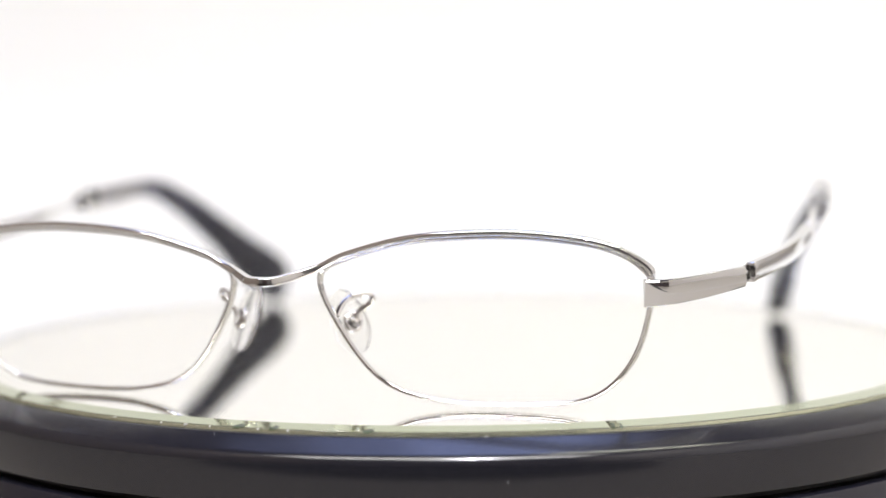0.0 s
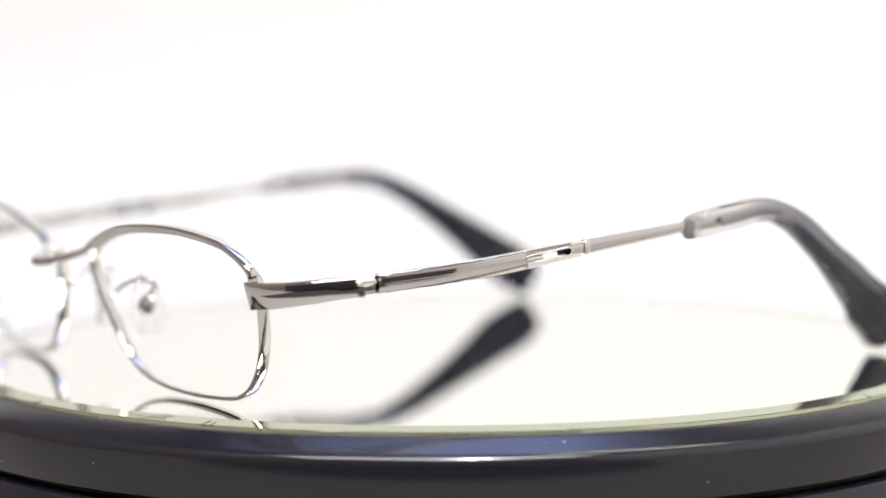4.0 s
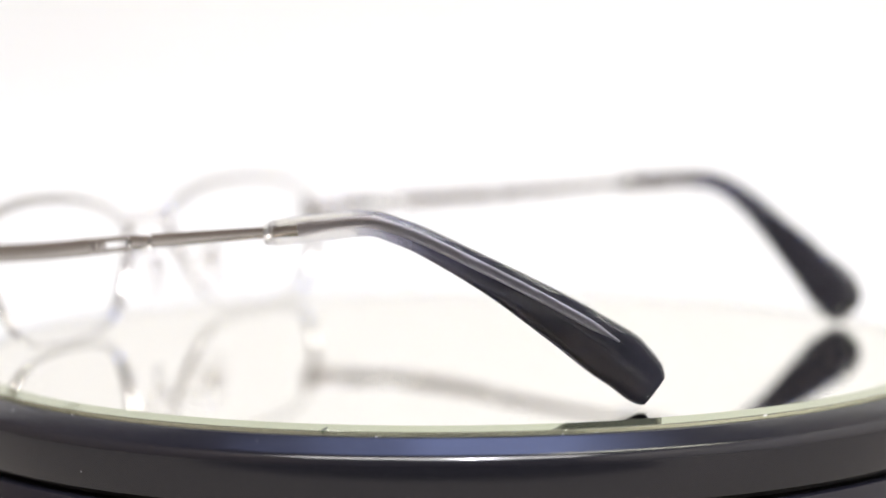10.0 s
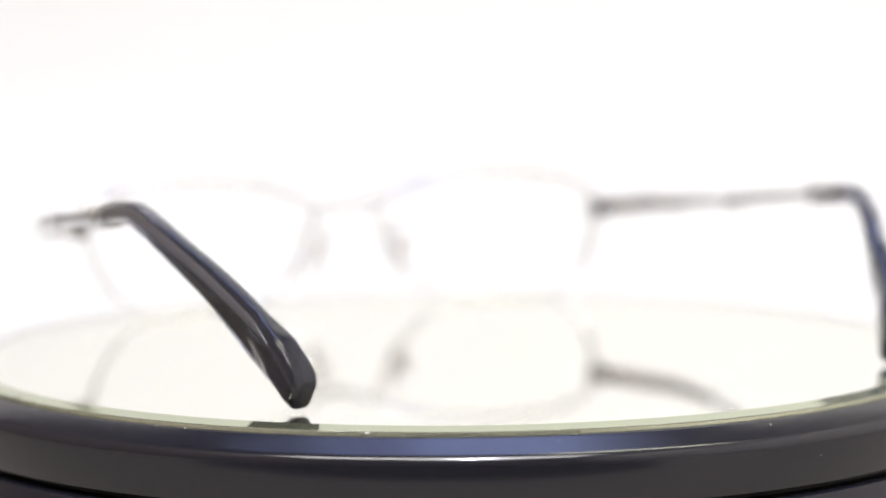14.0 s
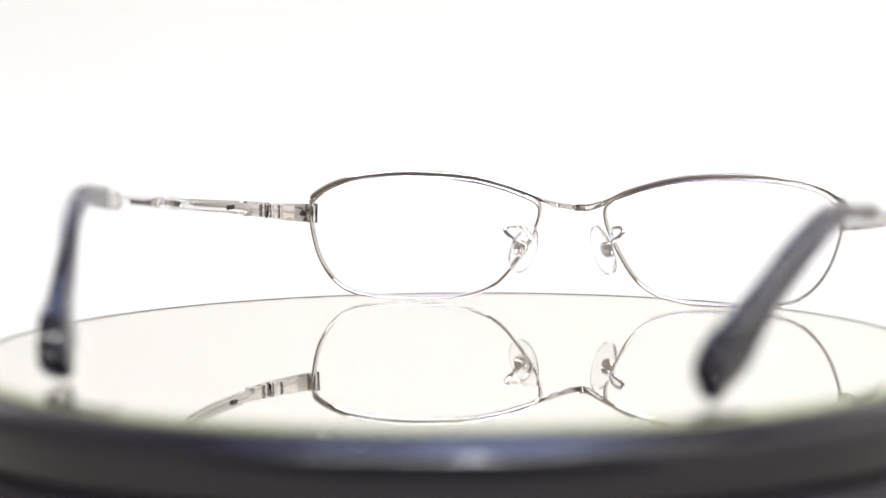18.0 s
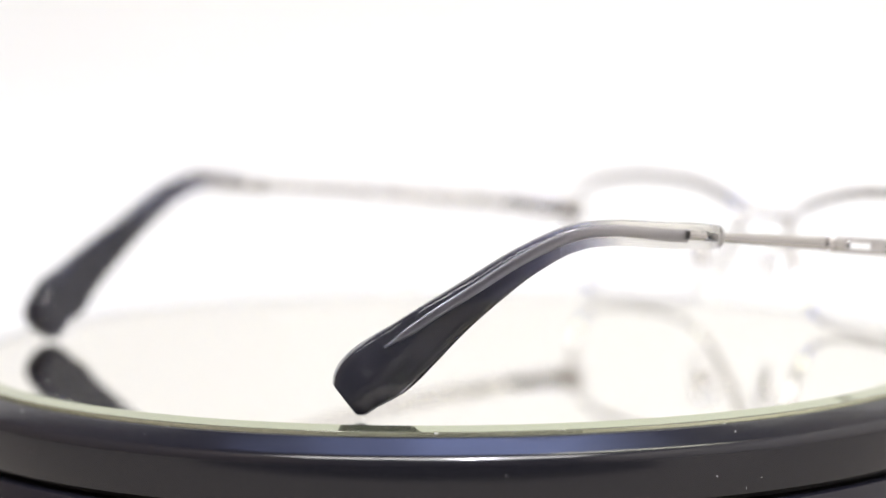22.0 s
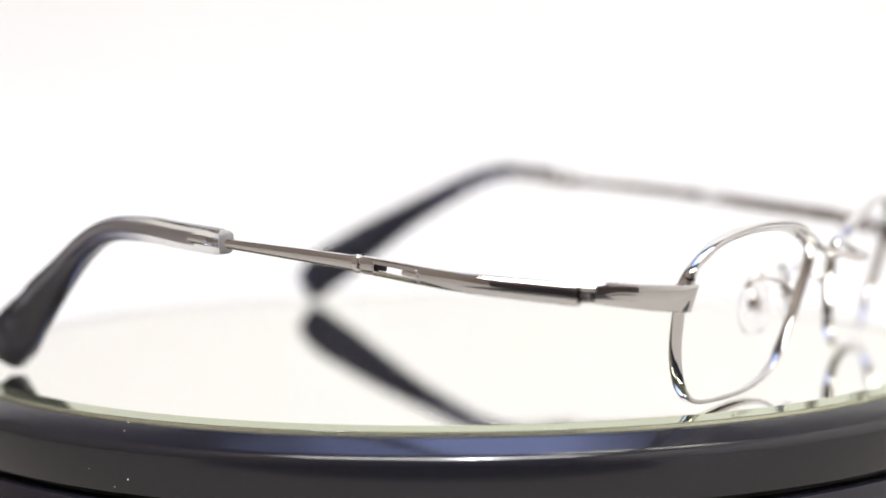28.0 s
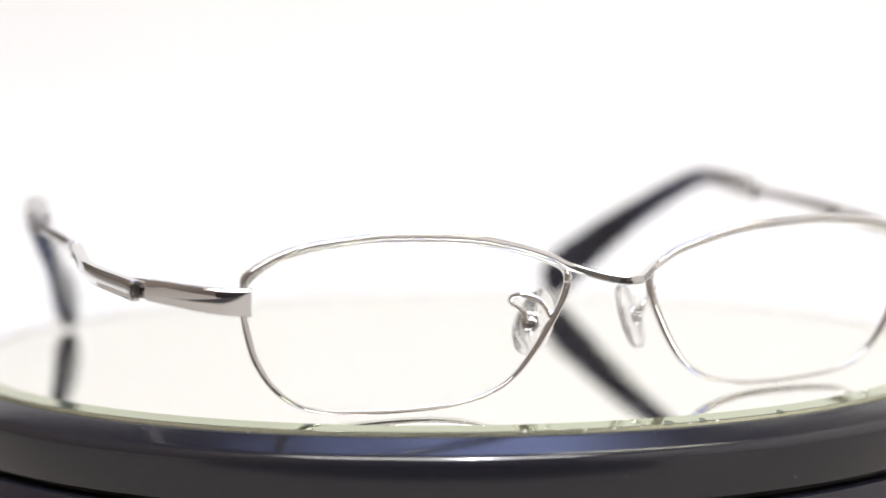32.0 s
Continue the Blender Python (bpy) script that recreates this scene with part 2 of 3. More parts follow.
# ---- the turntable ----
def turntable():
    thing = tagged(new("turntable"), "round display turntable with navy bezel and mirror top", "turntable")
    thing.location = (AXIS, 0, TABLE_Z)
    up = -TABLE_Z * 1000
    bm = bmesh.new()
    lathe(bm, [(0, 0.2), (98, 0.2), (101.5, 2), (103.2, 6), (104, 14), (104, up - 14.6), (103.6, up - 13.9), (102.6, up - 13.6), (0, up - 13.6)])
    part("base", bm, BASE, thing, "black plastic base below the seam")
    bm = bmesh.new()
    lathe(bm, [(0, up - 13.5), (100.6, up - 13.5), (100.6, up - 12.35), (0, up - 12.35)])
    part("seam", bm, SEAM, thing, "dark gap between platter and base")
    corner = [(101.6 + 2.2 * math.cos(radians(61 * i / 10)), -5.2 + 2.2 * math.sin(radians(61 * i / 10))) for i in range(11)]
    bm = bmesh.new()
    lathe(bm, [(0, -12.25), (102.9, -12.25), (103.4, -12.05), (103.6, -11.6)] + corner + [(99.2, -1.36), (98.95, -1.24), (98.7, -1.22), (98.5, -1.32), (98.4, -1.6), (98.4, -3.6), (0, -3.6)], 256)
    platter = part("platter", bm, BEZEL, thing, "glossy dark navy bezel ring")
    platter.location = (0, 0, up * MM)
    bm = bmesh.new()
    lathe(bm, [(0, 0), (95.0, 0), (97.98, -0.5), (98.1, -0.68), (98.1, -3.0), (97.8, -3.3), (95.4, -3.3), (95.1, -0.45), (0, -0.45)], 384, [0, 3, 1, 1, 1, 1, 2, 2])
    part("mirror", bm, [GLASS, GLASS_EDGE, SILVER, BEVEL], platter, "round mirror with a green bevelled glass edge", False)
    rnd = random.Random(7)
    bm = bmesh.new()
    for i in range(46):
        a = rnd.uniform(0, 2 * math.pi)
        w = rnd.random()
        if w < 0.45:
            r, z = 98.8, -1.2
        elif w < 0.75:
            r, z = 100.0 + rnd.uniform(-0.5, 1.2), -2.05
            z = -1.36 - (r - 99.2) * 0.55 + 0.03
        else:
            r, z = 103.7, rnd.uniform(-11.5, -5.5)
        s = rnd.choice((0.08, 0.1, 0.12, 0.2))
        m = Matrix.Translation((r * math.cos(a), r * math.sin(a), z)) @ Euler((rnd.uniform(0, 3), rnd.uniform(0, 3), a)).to_matrix().to_4x4()
        ring = [bm.verts.new((m @ Vector(v)) * MM) for v in ((-s, -s * .6, 0), (s * 1.4, -s * .3, 0), (s * .5, s, 0.03), (0, 0, s * .8))]
        for f in ((0, 1, 2), (0, 1, 3), (1, 2, 3), (2, 0, 3)):
            bm.faces.new([ring[q] for q in f])
    dust = part("dust_specks", bm, DUST, platter, "pale dust specks and nicks", smooth=False)
    tagged(dust, kind="stuff")
    for k, (deg, long, mat) in enumerate(((-102.3, 1.0, DUST), (-96.5, 0.6, DUST), (-93.7, 0.8, DUST), (-91.0, 0.4, DUST), (-88.1, 2.6, CHIP), (-85.9, 0.5, DUST), (-84.4, 1.8, CHIP),
                                         (-82.9, 0.7, DUST), (-75.1, 2.4, CHIP), (-51.9, 1.1, CHIP), (-51.1, 0.7, CHIP), (64, 0.9, DUST), (150, 0.8, DUST), (20, 1.2, CHIP))):
        bm = bmesh.new()
        hgt = rnd.uniform(0.35, 0.75) if mat is CHIP else rnd.uniform(0.15, 0.3)
        mid = -0.5 if mat is CHIP else -0.7
        n = 6
        verts = []
        for j in range(n):
            u = 2 * math.pi * (j + 0.5) / n
            a = radians(deg) + long * 0.5 * math.cos(u) * rnd.uniform(0.7, 1.1) / 98.1
            z = mid + hgt * 0.5 * math.sin(u) * rnd.uniform(0.7, 1.2) + 0.25 * math.cos(u) * hgt
            on = min(98.1, 95.0 - z * 5.96)
            for r in (on - 0.05, on + 0.1):
                verts.append(bm.verts.new((r * math.cos(a) * MM, r * math.sin(a) * MM, z * MM)))
        bmesh.ops.convex_hull(bm, input=verts)
        part("edge_chip", bm, mat, platter, smooth=False)
    return platter


PLATTER = turntable()


# ---- the spectacles ----
def front_y(x, z):
    """Depth of the front's curved, tilted face at a place on it (mm)."""
    x = abs(x)
    return -0.61 - 0.21 * (z - 20) - 0.44 * max(0.0, 1 - ((x - 36) / 28.5) ** 2) + 4.19 * min(1.0, max(0.0, (x - 18) / 44)) ** 1.2


RIM = [(63.75, 20.4), (60.6, 9.6), (54.0, 2.7), (43.6, .84), (26.9, 1.19), (17.0, 5.0), (10.1, 14.8), (8.0, 22.2), (13.4, 25.45), (24.3, 28.3), (36, 29.25), (46, 29.1), (56.4, 27.5), (62.2, 24.4)]
BROW = [(63.7, 21.3), (63.95, 22.6), (63.2, 25.0), (56.4, 28.4), (46, 29.95), (36, 30.1), (24.3, 29.1), (13.4, 26.2), (8.5, 23.9), (3.0, 22.05), (0, 21.8)]


def brow_depth(x):
    """Half depth of the brow bar: thin at the bridge, deep over the eyes."""
    return 0.7 + 0.55 * min(1.0, max(0.0, (abs(x) - 6) / 8)) - 0.4 * max(0.0, (abs(x) - 56) / 8)


def spectacles():
    thing = tagged(new("spectacles"), "polished silver titanium spectacle frame with navy temple tips", "spectacles")
    # eye rims
    for s in (1, -1):
        path = [Vector((s * q.x, front_y(q.x, q.y), q.y)) for q in (Vector((a, b)) for a, b in [(v.x, v.y) for v in spline([(a, b, 0) for a, b in RIM], 10, True)])]
        bm = bmesh.new()
        sweep(bm, path, rounded([(1, 1), (1, -1), (-1, -1), (-1, 1)], 0.47, 4), [(1.05, 0.43)] * len(path), [Vector((0, -1, 0.2))] * len(path), True)
        part("eye_rim", bm, CHROME, thing, "thin polished metal eye rim")
    # brow bar and bridge in one
    pts = []
    for q in spline([(a, b, 0) for a, b in BROW] + [(-a, b, 0) for a, b in BROW[-2::-1]], 10):
        x = abs(q.x)
        lead = 6.9 * math.exp(-(x / 5.7) ** 2)
        pts.append(Vector((q.x, front_y(max(x, 7.5), q.y) - 1.2 - lead + brow_depth(x) - 0.7, q.y)))
    bm = bmesh.new()
    sizes = [(brow_depth(q.x), 0.72 + 0.2 * max(0, 1 - abs(q.x) / 10)) for q in pts]
    sections = [rounded([(1, .7), (1, -.8), (-1, -1), (-1, 1)], 0.45 - 0.3 * max(0, 1 - abs(q.x) / 9), 4) for q in pts]
    sweep(bm, pts, sections, sizes, [Vector((0, -1, 0.05))] * len(pts))
    part("brow_bar", bm, CHROME, thing, "polished brow bar that dips into the bridge")
    for s in (1, -1):
        end_piece(thing, s)
        nose_pad(thing, s)
        temple(thing, s)
    return thing


def end_piece(thing, s):
    last = (76.8, 14.0, 22.25) if s > 0 else (76.3, 13.2, 22.1)
    path = spline([(s * x, y, z) for x, y, z in ((62.9, 1.5, 20.35), (65.9, 2.9, 20.5), (70.2, 6.4, 21.0), (74.5, 10.8, 21.8), last)], 5)
    k = len(path)
    bm = bmesh.new()
    sizes = [(1.0 - 0.2 * i / k, 2.36 - 0.7 * i / k) for i in range(k)]
    # the lower facet is broad at the rim and runs out towards the hinge
    cuts = [max(0.05 - 0.65 * i / k, 0.9 - 3.6 * i / k) for i in range(k)]
    sections = [rounded([(.72, 1), (1, .86), (1, c), (1 - min(1.6, 1.05 * (1 + c)), -1), (-1, -1), (-1, 1)], 0.08, 2) for c in cuts]
    sweep(bm, path, sections, sizes, [Vector((s, -1.15 + 0.65 * i / k, 0)) for i in range(k)])
    ob = part("end_piece", bm, CHROME, thing, "faceted end piece that wraps from rim to hinge")
    bm = bmesh.new()
    block(bm, (1.6, 1.9, 4.3), Matrix.Translation((s * 63.6, 3.6, 20.3)), 0.3)
    part("rim_lock", bm, CHROME, ob, "small block that closes the rim")
    bm = bmesh.new()
    rod(bm, (s * 63.5, 4.0, 17.95), (s * 63.5, 4.0, 22.65), 0.45)
    part("rim_screw", bm, BRIGHT, ob)
    # hinge on the inner side
    bm = bmesh.new()
    inner = spline([(s * x, y, z) for x, y, z in ((72.3, 10.7, 21.5), (71.0, 9.1, 21.3), (69.4, 7.4, 21.1), (67.6, 5.6, 20.8))], 3)
    sweep(bm, inner, SOFT, [(0.8, 1.9 - 0.25 * i / len(inner)) for i in range(len(inner))], [Vector((-s, 0.9, 0))] * len(inner))
    part("hinge", bm, BRIGHT, ob, "bright barrel hinge on the inner face")
    for x, y, z, r in ((73.2, 12.1, 21.7, 0.85), (71.6, 10.3, 21.4, 0.8), (70.0, 8.6, 21.2, 0.8)):
        for lift in (-1.15, 0, 1.15):
            bm = bmesh.new()
            rod(bm, (s * x, y, z + lift - 0.54), (s * x, y, z + lift + 0.54), r)
            part("knuckle", bm, BRIGHT, ob)
    bm = bmesh.new()
    rod(bm, (s * 76.0, 12.6, 22.65), (s * 77.3, 17.6, 22.95), 0.55)
    part("spring_rod", bm, BRIGHT, ob, "thin steel rod across the hinge gap")
    bm = bmesh.new()
    block(bm, (1.7, 2.0, 1.5), pose(s * 75.9, 14.9, 21.2, 0, 0, -s * 35), 0.3)
    part("hinge_eye", bm, HOLLOW, ob, "small shaded steel eye in the hinge gap")


def nose_pad(thing, s):
    path = spline([(s * x, y, z) for x, y, z in ((10.0, 1.0, 15.2), (10.2, 2.8, 16.8), (10.9, 4.6, 17.9), (12.2, 6.2, 18.4), (13.5, 7.4, 18.3), (14.0, 8.2, 17.5), (13.2, 8.4, 16.5), (12.0, 8.1, 15.7), (11.3, 7.9, 14.7), (10.9, 8.0, 13.5))], 6)
    bm = bmesh.new()
    sweep(bm, path, ROUND, [(0.5, 0.54)] * len(path), [Vector((0.3, 0.4, 1))] * len(path))
    arm = part("pad_arm", bm, BRIGHT, thing, "bent wire arm of the nose pad")
    m = pose(s * 9.4, 8.7, 13.3) @ pose(0, 0, 0, 0, -s * 20, 0) @ pose(0, 0, 0, 0, 0, -s * 52)
    bm = bmesh.new()
    n, rings = 28, 7
    prev = None
    for i in range(rings + 1):
        a = math.pi * i / rings
        k, d = math.sin(a), -math.cos(a)
        ring = []
        for j in range(n):
            b = 2 * math.pi * j / n
            w = 3.4 + 0.4 * math.cos(b)
            ring.append(bm.verts.new((m @ Vector((s * d * 0.95 - s * 0.05 * (math.cos(b) * k) ** 2, (0.55 + 0.45 * k) * w * math.sin(b) * min(1, k * 1.6 + .05),
                                                  5.9 * math.cos(b + math.pi) * min(1, k * 1.6 + .05)))) * MM))
        if prev:
            for j in range(n):
                bm.faces.new((prev[j], prev[(j + 1) % n], ring[(j + 1) % n], ring[j]))
        else:
            bm.faces.new(ring)
        prev = ring
    bm.faces.new(prev)
    part("nose_pad", bm, SILICONE, arm, "clear silicone nose pad")
    bm = bmesh.new()
    turn = pose(s * 10.4, 8.1, 13.4) @ pose(0, 0, 0, 0, -s * 20, -s * 52)
    ring = [turn @ Vector((0, 1.35 * math.cos(a), 1.55 * math.sin(a))) for a in (2 * math.pi * i / 32 for i in range(32))]
    sweep(bm, ring, ROUND, [(0.42, 0.42)] * 32, [turn.to_3x3() @ Vector((1, 0, 0))] * 32, True)
    part("pad_box", bm, BRIGHT, arm, "small round metal mount that holds the pad")
    bm = bmesh.new()
    rod(bm, turn @ Vector((-0.25, 0, 0)), turn @ Vector((0.25, 0, 0)), 1.2)
    part("pad_plate", bm, HOLLOW, arm, "shaded plate inside the mount")
    bm = bmesh.new()
    rod(bm, turn @ Vector((-1.1, 0, 0)), turn @ Vector((1.1, 0, 0)), 0.55)
    part("pad_rivet", bm, BRIGHT, arm, "small steel rivet in the middle of the pad")


UPPER = {1: [(78.4, 29.5), (78.9, 30.5), (81.0, 31.2), (89.0, 32.4), (97.5, 33.0), (103.1, 31.8), (109.3, 29.4), (119.7, 24.1), (129.3, 19.2), (135.9, 15.4), (140.7, 12.4),
             (142.9, 10.1), (144.3, 8.3), (145.0, 6.8), (145.2, 5.6)],
         -1: [(78.8, 28.9), (79.3, 29.9), (81.1, 30.2), (89.4, 30.8), (99.4, 31.5), (107.0, 30.8), (115.0, 27.4), (123.1, 22.4), (130.1, 18.2), (133.9, 15.6), (137.7, 13.2),
              (140.5, 11.1), (142.2, 9.2), (143.0, 7.5), (143.3, 5.9)]}
LOWER = {1: [(78.4, 27.3), (78.9, 26.6), (80.8, 26.6), (89.1, 27.6), (97.4, 28.7), (101.8, 27.7), (107.0, 25.4), (116.6, 19.3), (123.9, 13.5), (129.3, 9.0), (132.9, 5.8),
             (136.2, 3.5), (138.6, 1.6), (140.3, 0.65), (141.6, 0.5)],
         -1: [(78.8, 26.7), (79.4, 26.0), (81.0, 25.7), (89.2, 26.2), (99.6, 27.2), (106.6, 26.5), (113.0, 23.0), (118.9, 18.0), (123.3, 13.7), (128.2, 8.5), (132.0, 4.6),
              (134.8, 2.7), (136.8, 1.6), (138.3, 0.62), (139.6, 0.55)]}


def sleeve_section():
    """A rounded bar with enough points on its sides to dent them."""
    out = []
    for i in range(36):
        a = 2 * math.pi * i / 36
        c, d = math.cos(a), math.sin(a)
        k = 1 / (abs(c) ** 3.6 + abs(d) ** 3.6) ** (1 / 3.6)
        out.append((c * k, d * k))
    return out


SLEEVE = sleeve_section()

# sideways place, height and half height of each temple, and sideways place and lean of its sleeve
BAR_Y, BAR_H_Y, TIP_Y, LEAN_Y = (16, 34, 54, 79), (16, 42, 54.6, 55.4, 79), (77, 92, 107, 122, 143), (90, 118, 143)
SIDE = {1: dict(lat=(77.3, 81.2, 81.8, 79.9), high=(22.5, 24.2, 26.5, 28.85), half=(1.68, 1.56, 1.3, 1.27, 0.94), tip=(80.4, 79.2, 76.4, 70.7, 63.3), lean=(0.02, -0.25, -0.1),
                depth=(1.8, 2.0), heel=0.75, core_end=136.2, slide=0.0, front=17.2),
        -1: dict(lat=(78.0, 80.1, 77.2, 77.4), high=(21.8, 23.25, 25.2, 27.75), half=(1.7, 1.5, 1.4, 1.24, 0.8), tip=(77.6, 73.8, 71.4, 65.2, 55.6), lean=(0.09, -0.38, -0.22),
                 depth=(1.9, 1.9), heel=0.6, core_end=134.4, slide=1.1, front=15.1)}


def hermite(xs, ys, x):
    """A smooth curve through a few knots, straight on past the ends."""
    slopes = np.gradient(ys, xs)
    i = max(0, min(len(xs) - 2, int(np.searchsorted(xs, x)) - 1))
    h = xs[i + 1] - xs[i]
    u = (x - xs[i]) / h
    if u < 0 or u > 1:
        end = 0 if u < 0 else -1
        return float(ys[end] + slopes[end] * (x - xs[end]))
    return float((2 * u ** 3 - 3 * u ** 2 + 1) * ys[i] + (u ** 3 - 2 * u ** 2 + u) * h * slopes[i]
                 + (3 * u ** 2 - 2 * u ** 3) * ys[i + 1] + (u ** 3 - u ** 2) * h * slopes[i + 1])


def temple(thing, s):
    q = SIDE[s]

    def lat(y):
        return hermite(BAR_Y, q["lat"], y)

    def high(y):
        return hermite(BAR_Y, q["high"], y)

    def half(y):
        return float(np.interp(y, BAR_H_Y, q["half"]))

    def bar(y0, y1, h, t, n, lift=0.0, section=STRIP, inset=0.0, bm=None):
        """A length of the temple. h, lift: half height and offset as shares of the temple's own; t, inset: half thickness and offset in mm."""
        bm = bm or bmesh.new()
        ys = [y0 + (y1 - y0) * i / n for i in range(n + 1)]
        path = [Vector((s * (lat(y) - inset), y, high(y) + lift * half(y))) for y in ys]
        return sweep(bm, path, section, [(t, h * half(y)) for y in ys], [Vector((s, 0, 0))] * (n + 1))

    def loft(bm, stations):
        """Skin over sections that stand across the temple. stations: place along it, half thickness in mm, unit section."""
        rings = [[bm.verts.new(Vector((s * (lat(y) + t * o), y, high(y) + half(y) * h)) * MM) for o, h in shape] for y, t, shape in stations]
        for r0, r1 in zip(rings, rings[1:]):
            for j in range(len(r0)):
                bm.faces.new((r0[j], r0[(j + 1) % len(r0)], r1[(j + 1) % len(r0)], r1[j]))
        bm.faces.new(rings[0][::-1])
        bm.faces.new(rings[-1])
        return bm

    def scaled(shape, k):
        return [(o * k, h * k) for o, h in shape]

    # the body, with a hollow in its front end for the spring rod
    whole = [(v.x, v.y) for v in BAR]
    back, front = -q["slide"], q["front"]
    body = [(front + 1.1, 0.85, scaled(whole, 0.7)), (front + 0.05, 0.85, scaled(whole, 0.72)), (front, 0.85, scaled(whole, 0.94)), (front + 0.15, 0.85, whole)]
    body += [(front + 0.15 + (42.85 + back - front) * i / 16, 0.85, whole) for i in range(1, 17)]
    bm = loft(bmesh.new(), body)
    # a slot with round ends, between an upper and a lower rail
    ys = [v + back for v in [42.95 + 0.7 * (1 - math.cos(math.pi * i / 12)) for i in range(7)] + [43.65 + 7.8 * i / 8 for i in range(1, 8)] + [52.15 - 0.7 * (1 - math.cos(math.pi * i / 12)) for i in range(6, -1, -1)]]
    over, under = [], []
    for y in ys:
        near = min(y - 42.93 - back, 52.17 + back - y)
        a = max(0.02, 0.66 * math.sqrt(max(0.0, 1 - (1 - min(1.0, near / 0.7)) ** 2)) / half(y))
        b = max(a + 0.01, 0.34)
        over.append((y, 0.85, [(1, a), (1, .8), (.7, 1), (-1, 1), (-1, a)]))
        under.append((y, 0.85, [(1 if a < 0.34 else 1.26 - 0.76 * a, -a), (1.26 - 0.76 * b, -b), (.5, -1), (-1, -1), (-1, -a)]))
    loft(bm, over)
    loft(bm, under)
    loft(bm, [(52.1 + back, 0.85, whole), (54.35 + back, 0.84, whole), (54.4 + back, 0.84, scaled(whole, 0.84)), (54.8 + back, 0.84, scaled(whole, 0.84))])
    loft(bm, [(56.0 + back + (30.6 - back) * i / 28, 0.62, whole) for i in range(29)])
    ob = part("temple", bm, CHROME, thing, "slim polished metal temple with a spring window")
    bm = bar(front + 0.9, front + 1.08, 0.6, 0.5, 1)
    part("hinge_cavity", bm, HOLLOW, ob, "shaded hollow in the temple's front end")
    soft = [(v.x, v.y) for v in SOFT]
    bm = loft(bmesh.new(), [(54.7 + back + 1.5 * u, 0.86, scaled(soft, 0.86 + 0.28 * math.sqrt(max(0, 1 - (2 * u - 1) ** 2)))) for u in (0, .04, .12, .25, .4, .6, .75, .88, .96, 1)])
    part("collar", bm, BRIGHT, ob, "bright collar ring")
    bm = bmesh.new()
    rear = [(lat(y) - 0.85, y, high(y)) for y in (43.3 + back, 43.0 + back, 42.2 + back, 38.0, 34.0, 28.0, 22.0)]
    inner = spline([(s * x, y, z) for x, y, z in rear + [(75.7, 15.2, 22.1), (74.0, 12.7, 21.8), (73.2, 11.8, 21.7)]], 4)
    lows = [float(np.interp(-v.y, (-43.3 - back, -43.0 - back, -42.2 - back, -34, -22, -15), (0.3, 0.7, 0.98, 1.1, 1.3, 1.5))) for v in inner]
    sweep(bm, inner, SOFT, [(0.45, h) for h in lows], [Vector((-s, 0.3, 0))] * len(inner))
    part("hinge_leaf", bm, CHROME, ob, "polished hinge leaf on the inner face")
    # spring window: oval rim and the leaf inside
    bm = bmesh.new()
    ring = []
    for i in range(48):
        a = 2 * math.pi * i / 48
        c, d = math.cos(a), math.sin(a)
        y = 47.55 + back + 3.9 * max(-1, min(1, 1.6 * c)) + 0.68 * c * abs(c)
        ring.append(Vector((s * (lat(y) + 0.8), y, high(y) + 0.68 * math.copysign(min(1, abs(d) * 1.35), d))))
    sweep(bm, ring, ROUND, [(0.17, 0.17)] * 48, [Vector((s, 0, 0))] * 48, True)
    part("window_rim", bm, BRIGHT, ob, "bright oval rim of the spring window")
    bm = bmesh.new()
    fore, aft = 42.9 + back, 46.4 + back
    rod(bm, (s * (lat(fore) + 0.25), fore, high(fore)), (s * (lat(aft) + 0.25), aft, high(aft)), 0.5)
    part("spring_stop", bm, BRIGHT, ob, "bright rounded stop at the front of the window")
    bm = bar(50.3 + back, 52.2 + back, 0.4, 0.3, 2, 0, SOFT, 0.6)
    part("window_shade", bm, RECESS_SHADE, ob, "dark bar standing for the shade at the window's rear end")
    bm = bmesh.new()
    block(bm, (0.5, 3.0, 1.1), pose(s * (lat(21.5) - 1.2), 21.5, high(21.5), 0, 0, -s * 11), 0.12)
    part("slot_shade", bm, RECESS_SHADE, ob, "dark block standing for a shaded slot on the inner face")
    for y, r in ((53.3 + back, 0.62), (36.5, 0.45)):
        bm = bmesh.new()
        rod(bm, (s * (lat(y) - 0.7), y, high(y)), (s * (lat(y) - 1.3), y, high(y)), r)
        part("spring_screw", bm, BRIGHT, ob, "small bright screw head on the inner face")

    # sleeve: lofted between its upper and its lower edge
    def across(y):
        return hermite(TIP_Y, q["tip"], y)

    upper = spline([(0, y, z) for y, z in UPPER[s]], 5)
    lower = spline([(0, y, z) for y, z in LOWER[s]], 5)
    k = len(upper)
    bm = bmesh.new()
    rings, tints, core = [], [], []
    for i, (a, b) in enumerate(zip(upper, lower)):
        u = i / (k - 1)
        mid, up = (a + b) / 2, (a - b) / 2
        high_half = up.length
        up.x = s * float(np.interp(mid.y, LEAN_Y, q["lean"])) * high_half
        mid.x = s * across(mid.y)
        tilt = (across(mid.y + 1) - across(mid.y - 1)) / 2
        out = Vector((s, -tilt, 0)).normalized()
        depth = q["depth"][0] + (q["depth"][1] - q["depth"][0]) * min(1, max(0, u - 0.25) / 0.3)
        swell = min(1, max(0, mid.y - 130) / 7)
        depth += q["heel"] * swell * swell * (3 - 2 * swell)      # the heel flares
        depth = min(depth, high_half * (0.95 if u < 0.2 else 1.15))
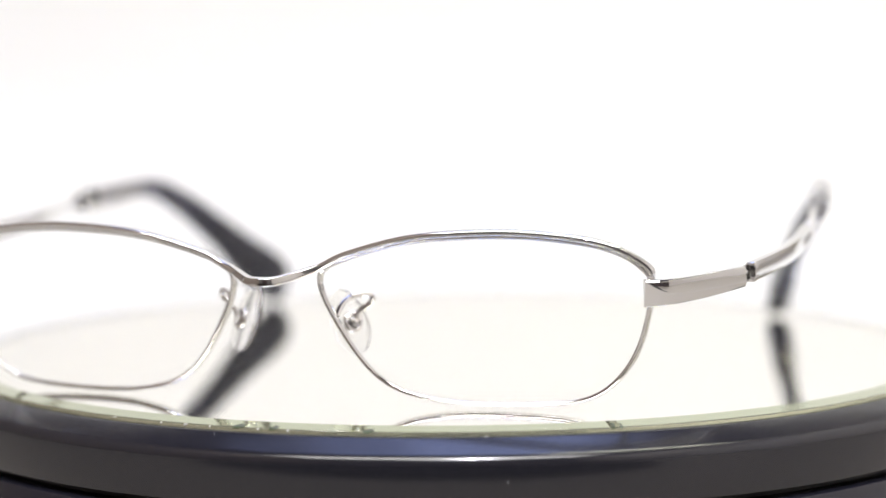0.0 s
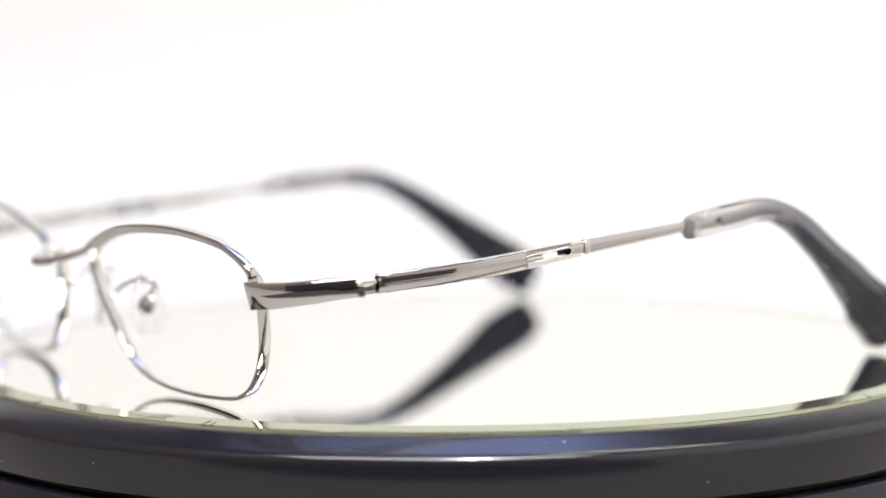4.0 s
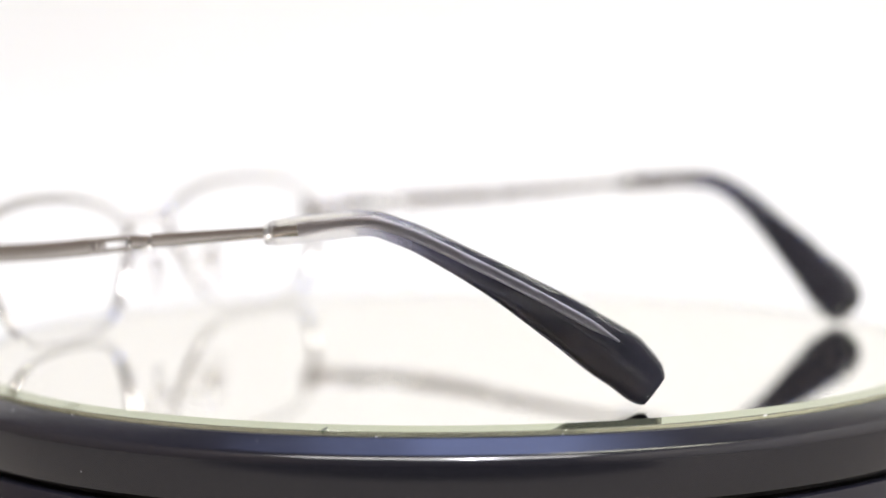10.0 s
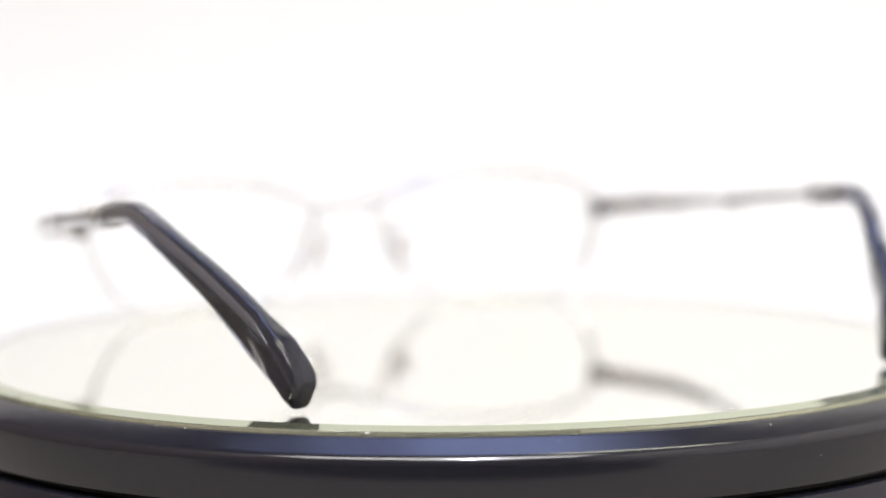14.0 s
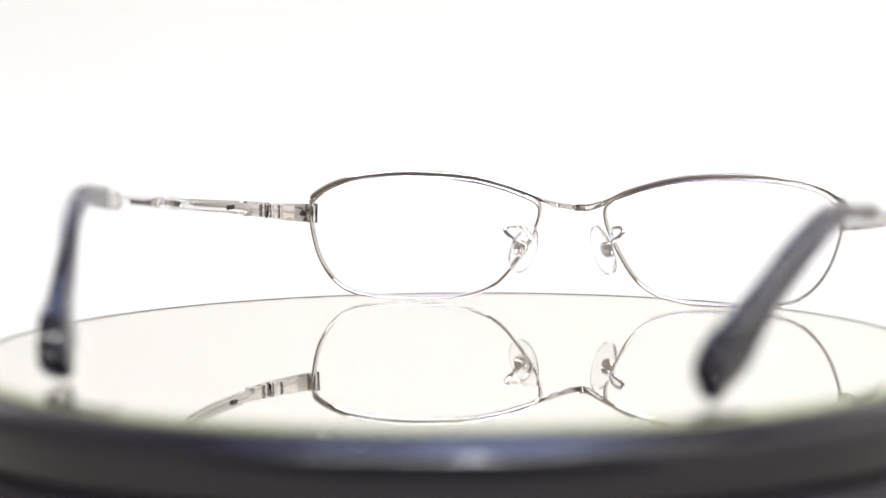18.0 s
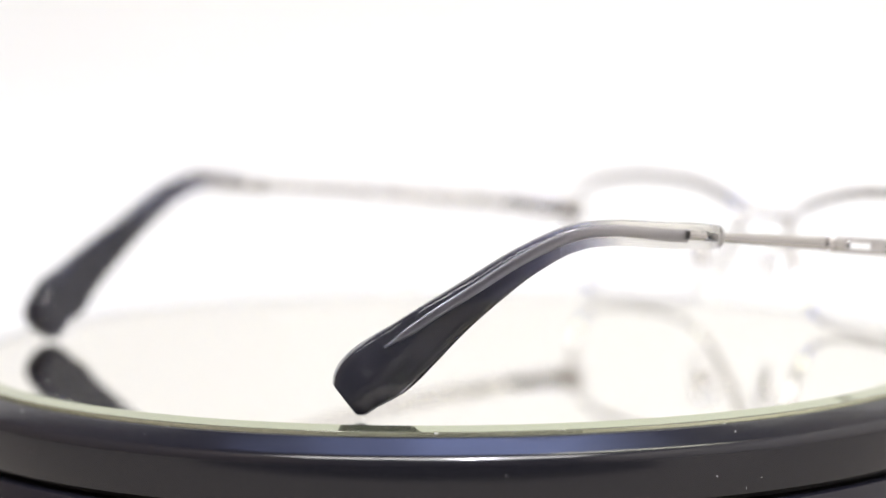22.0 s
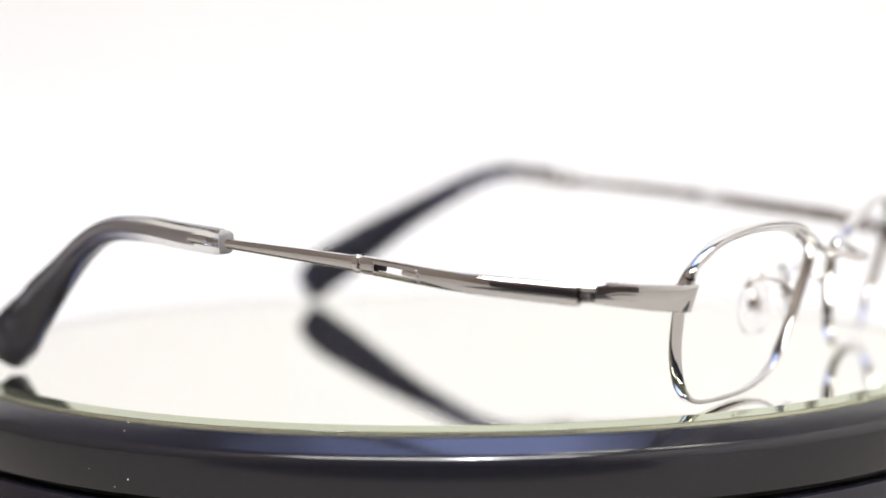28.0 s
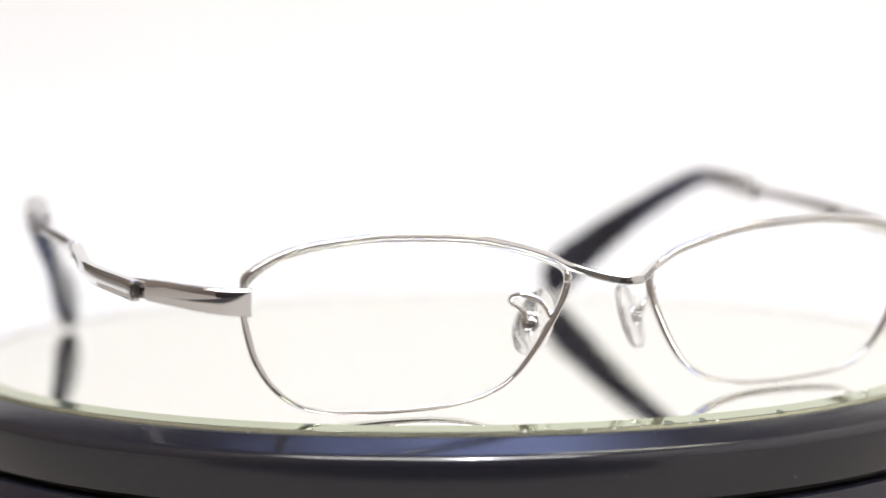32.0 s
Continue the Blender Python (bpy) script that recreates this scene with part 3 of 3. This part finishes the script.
        nose = 0.92 + 0.08 * min(1, max(0, mid.y - 80.6) / 0.6)      # a narrow clear nose before the step
        depth, up = depth * nose * (0.4 + 0.6 * math.sqrt(min(1, max(0, mid.y - 78.4) / 1.1))), up * nose
        # a round back over a thin blade, which swells again to a flat heel behind a crease
        hollow = min(1, max(0, u - 0.42) / 0.2)
        ring, tint = [], []
        flat = min(1, max(0, mid.y - 132) / 5)      # the heel is boxy
        for o, h in SLEEVE:
            o, h = math.copysign(abs(o) ** (1 - 0.45 * flat), o), math.copysign(abs(h) ** (1 - 0.3 * flat), h)
            if o > 0.2 and h < 0.25:
                w = (0.25 - h) / 1.25
                dent = hollow * max(min(1, max(0, 138.0 - (mid.y + up.y * h)) / 2.2), min(1, max(0, -h - 0.15) / 0.6))
                o -= dent * 0.7 * w * min(1, (o - 0.2) / 0.3)
            elif o > 0.2:
                o -= 0.26 * min(1, max(0, u - 0.66) / 0.16) * min(1, max(0, 139.4 - mid.y - up.y * h) / 1.3) * min(1, (1 - h) / 0.35) * min(1, (o - 0.2) / 0.3)
            elif o < -0.2 and u > 0.76:
                o *= 1 + 0.1 * min(1, (u - 0.76) / 0.12) * min(1, (1.02 - u) / 0.1)
            if o > 0.2:      # a shallow recess before the heel
                o -= 0.15 * math.exp(-((mid.y + up.y * h - 132.0) / 2.6) ** 2 - ((h + 0.5) / 0.34) ** 2)
            ring.append(bm.verts.new((mid + out * (depth * o) + up * h) * MM))
            tint.append((mid + out * (depth * (0.6 * o - 0.3)) + up * (h * (0.965 if h > 0 else 0.965 + 0.1 * h))) * MM)
        rings.append(ring)
        if mid.y > 93:
            grow = min(1, 0.25 + (mid.y - 93) / 6)
            tints.append([mid * MM + (v - mid * MM) * grow for v in tint])
        if 84.2 < mid.y < q["core_end"]:
            v = (mid.y - 84.2) / (q["core_end"] - 84.2)
            core.append((mid + up * (0.02 + 0.54 * v ** 1.3) + out * (depth * 0.62), out, v))
    # a flat end with a small round edge
    end = [v.co.copy() for v in rings[-1]]
    mid = sum(end, Vector()) / len(end)
    along = Vector((0, up.z, -up.y)).normalized()
    along.x = s * (across(143) - across(141)) / 2
    for k, ahead in ((0.97, 0.06), (0.92, 0.12), (0.84, 0.15)):
        rings.append([bm.verts.new(mid + (v - mid) * k + along * (ahead * MM)) for v in end])
    last = tints[-1]
    mid = sum(last, Vector()) / len(last)
    for k, ahead in ((0.96, 0.03), (0.85, 0.06)):
        tints.append([mid + (v - mid) * k + along * (ahead * MM) for v in last])
    m = len(SLEEVE)
    for r0, r1 in zip(rings, rings[1:]):
        for j in range(m):
            bm.faces.new((r0[j], r0[(j + 1) % m], r1[(j + 1) % m], r1[j]))
    bm.faces.new(rings[0][::-1])
    bm.faces.new(rings[-1])
    tip = part("temple_tip", bm, ACETATE[s], ob, "acetate sleeve fading from clear to dark navy")
    bm = bmesh.new()
    rows = [[bm.verts.new(v) for v in ring] for ring in tints]
    for r0, r1 in zip(rows, rows[1:]):
        for j in range(m):
            bm.faces.new((r0[j], r0[(j + 1) % m], r1[(j + 1) % m], r1[j]))
    bm.faces.new(rows[0][::-1])
    bm.faces.new(rows[-1])
    part("tinted_body", bm, TINT[s], tip, "navy tint inside the acetate")
    # the metal core runs on inside the sleeve
    bm = bmesh.new()
    sweep(bm, [c for c, o, v in core], ROUND, [(0.3 - 0.06 * v, (1.1 - 0.35 * v) * min(1, (1.02 - v) / 0.1)) for c, o, v in core], [o for c, o, v in core])
    part("core_wire", bm, CORE, ob, "metal core inside the sleeve")


SPECTACLES = spectacles()
SEAT = pose(0.842 * MM, -77.882 * MM, 0, 0, 0, 5.642)


# ---- what moves ----
def motions():
    turns = [(float(t), START - 360.0 * t / PERIOD) for t in range(0, 33)]
    walk(PLATTER, [(t, pose(0, 0, -TABLE_Z, 0, 0, a)) for t, a in turns])
    walk(SPECTACLES, [(t, pose(AXIS, 0, 0, 0, 0, a) @ SEAT) for t, a in turns])
    pull = ((0, .362), (6, .366), (9, .362), (12, .356), (14.5, .358), (15.2, .362), (15.9, .51), (16.5, .522), (18, .522), (20.9, .518), (21.15, .50), (21.4, .362), (22, .358),
            (24.5, .36), (28, .362), (30, .362), (32, .362))
    walk(focus, [(t, Matrix.Translation(EYE + AHEAD * d)) for t, d in pull])


motions()
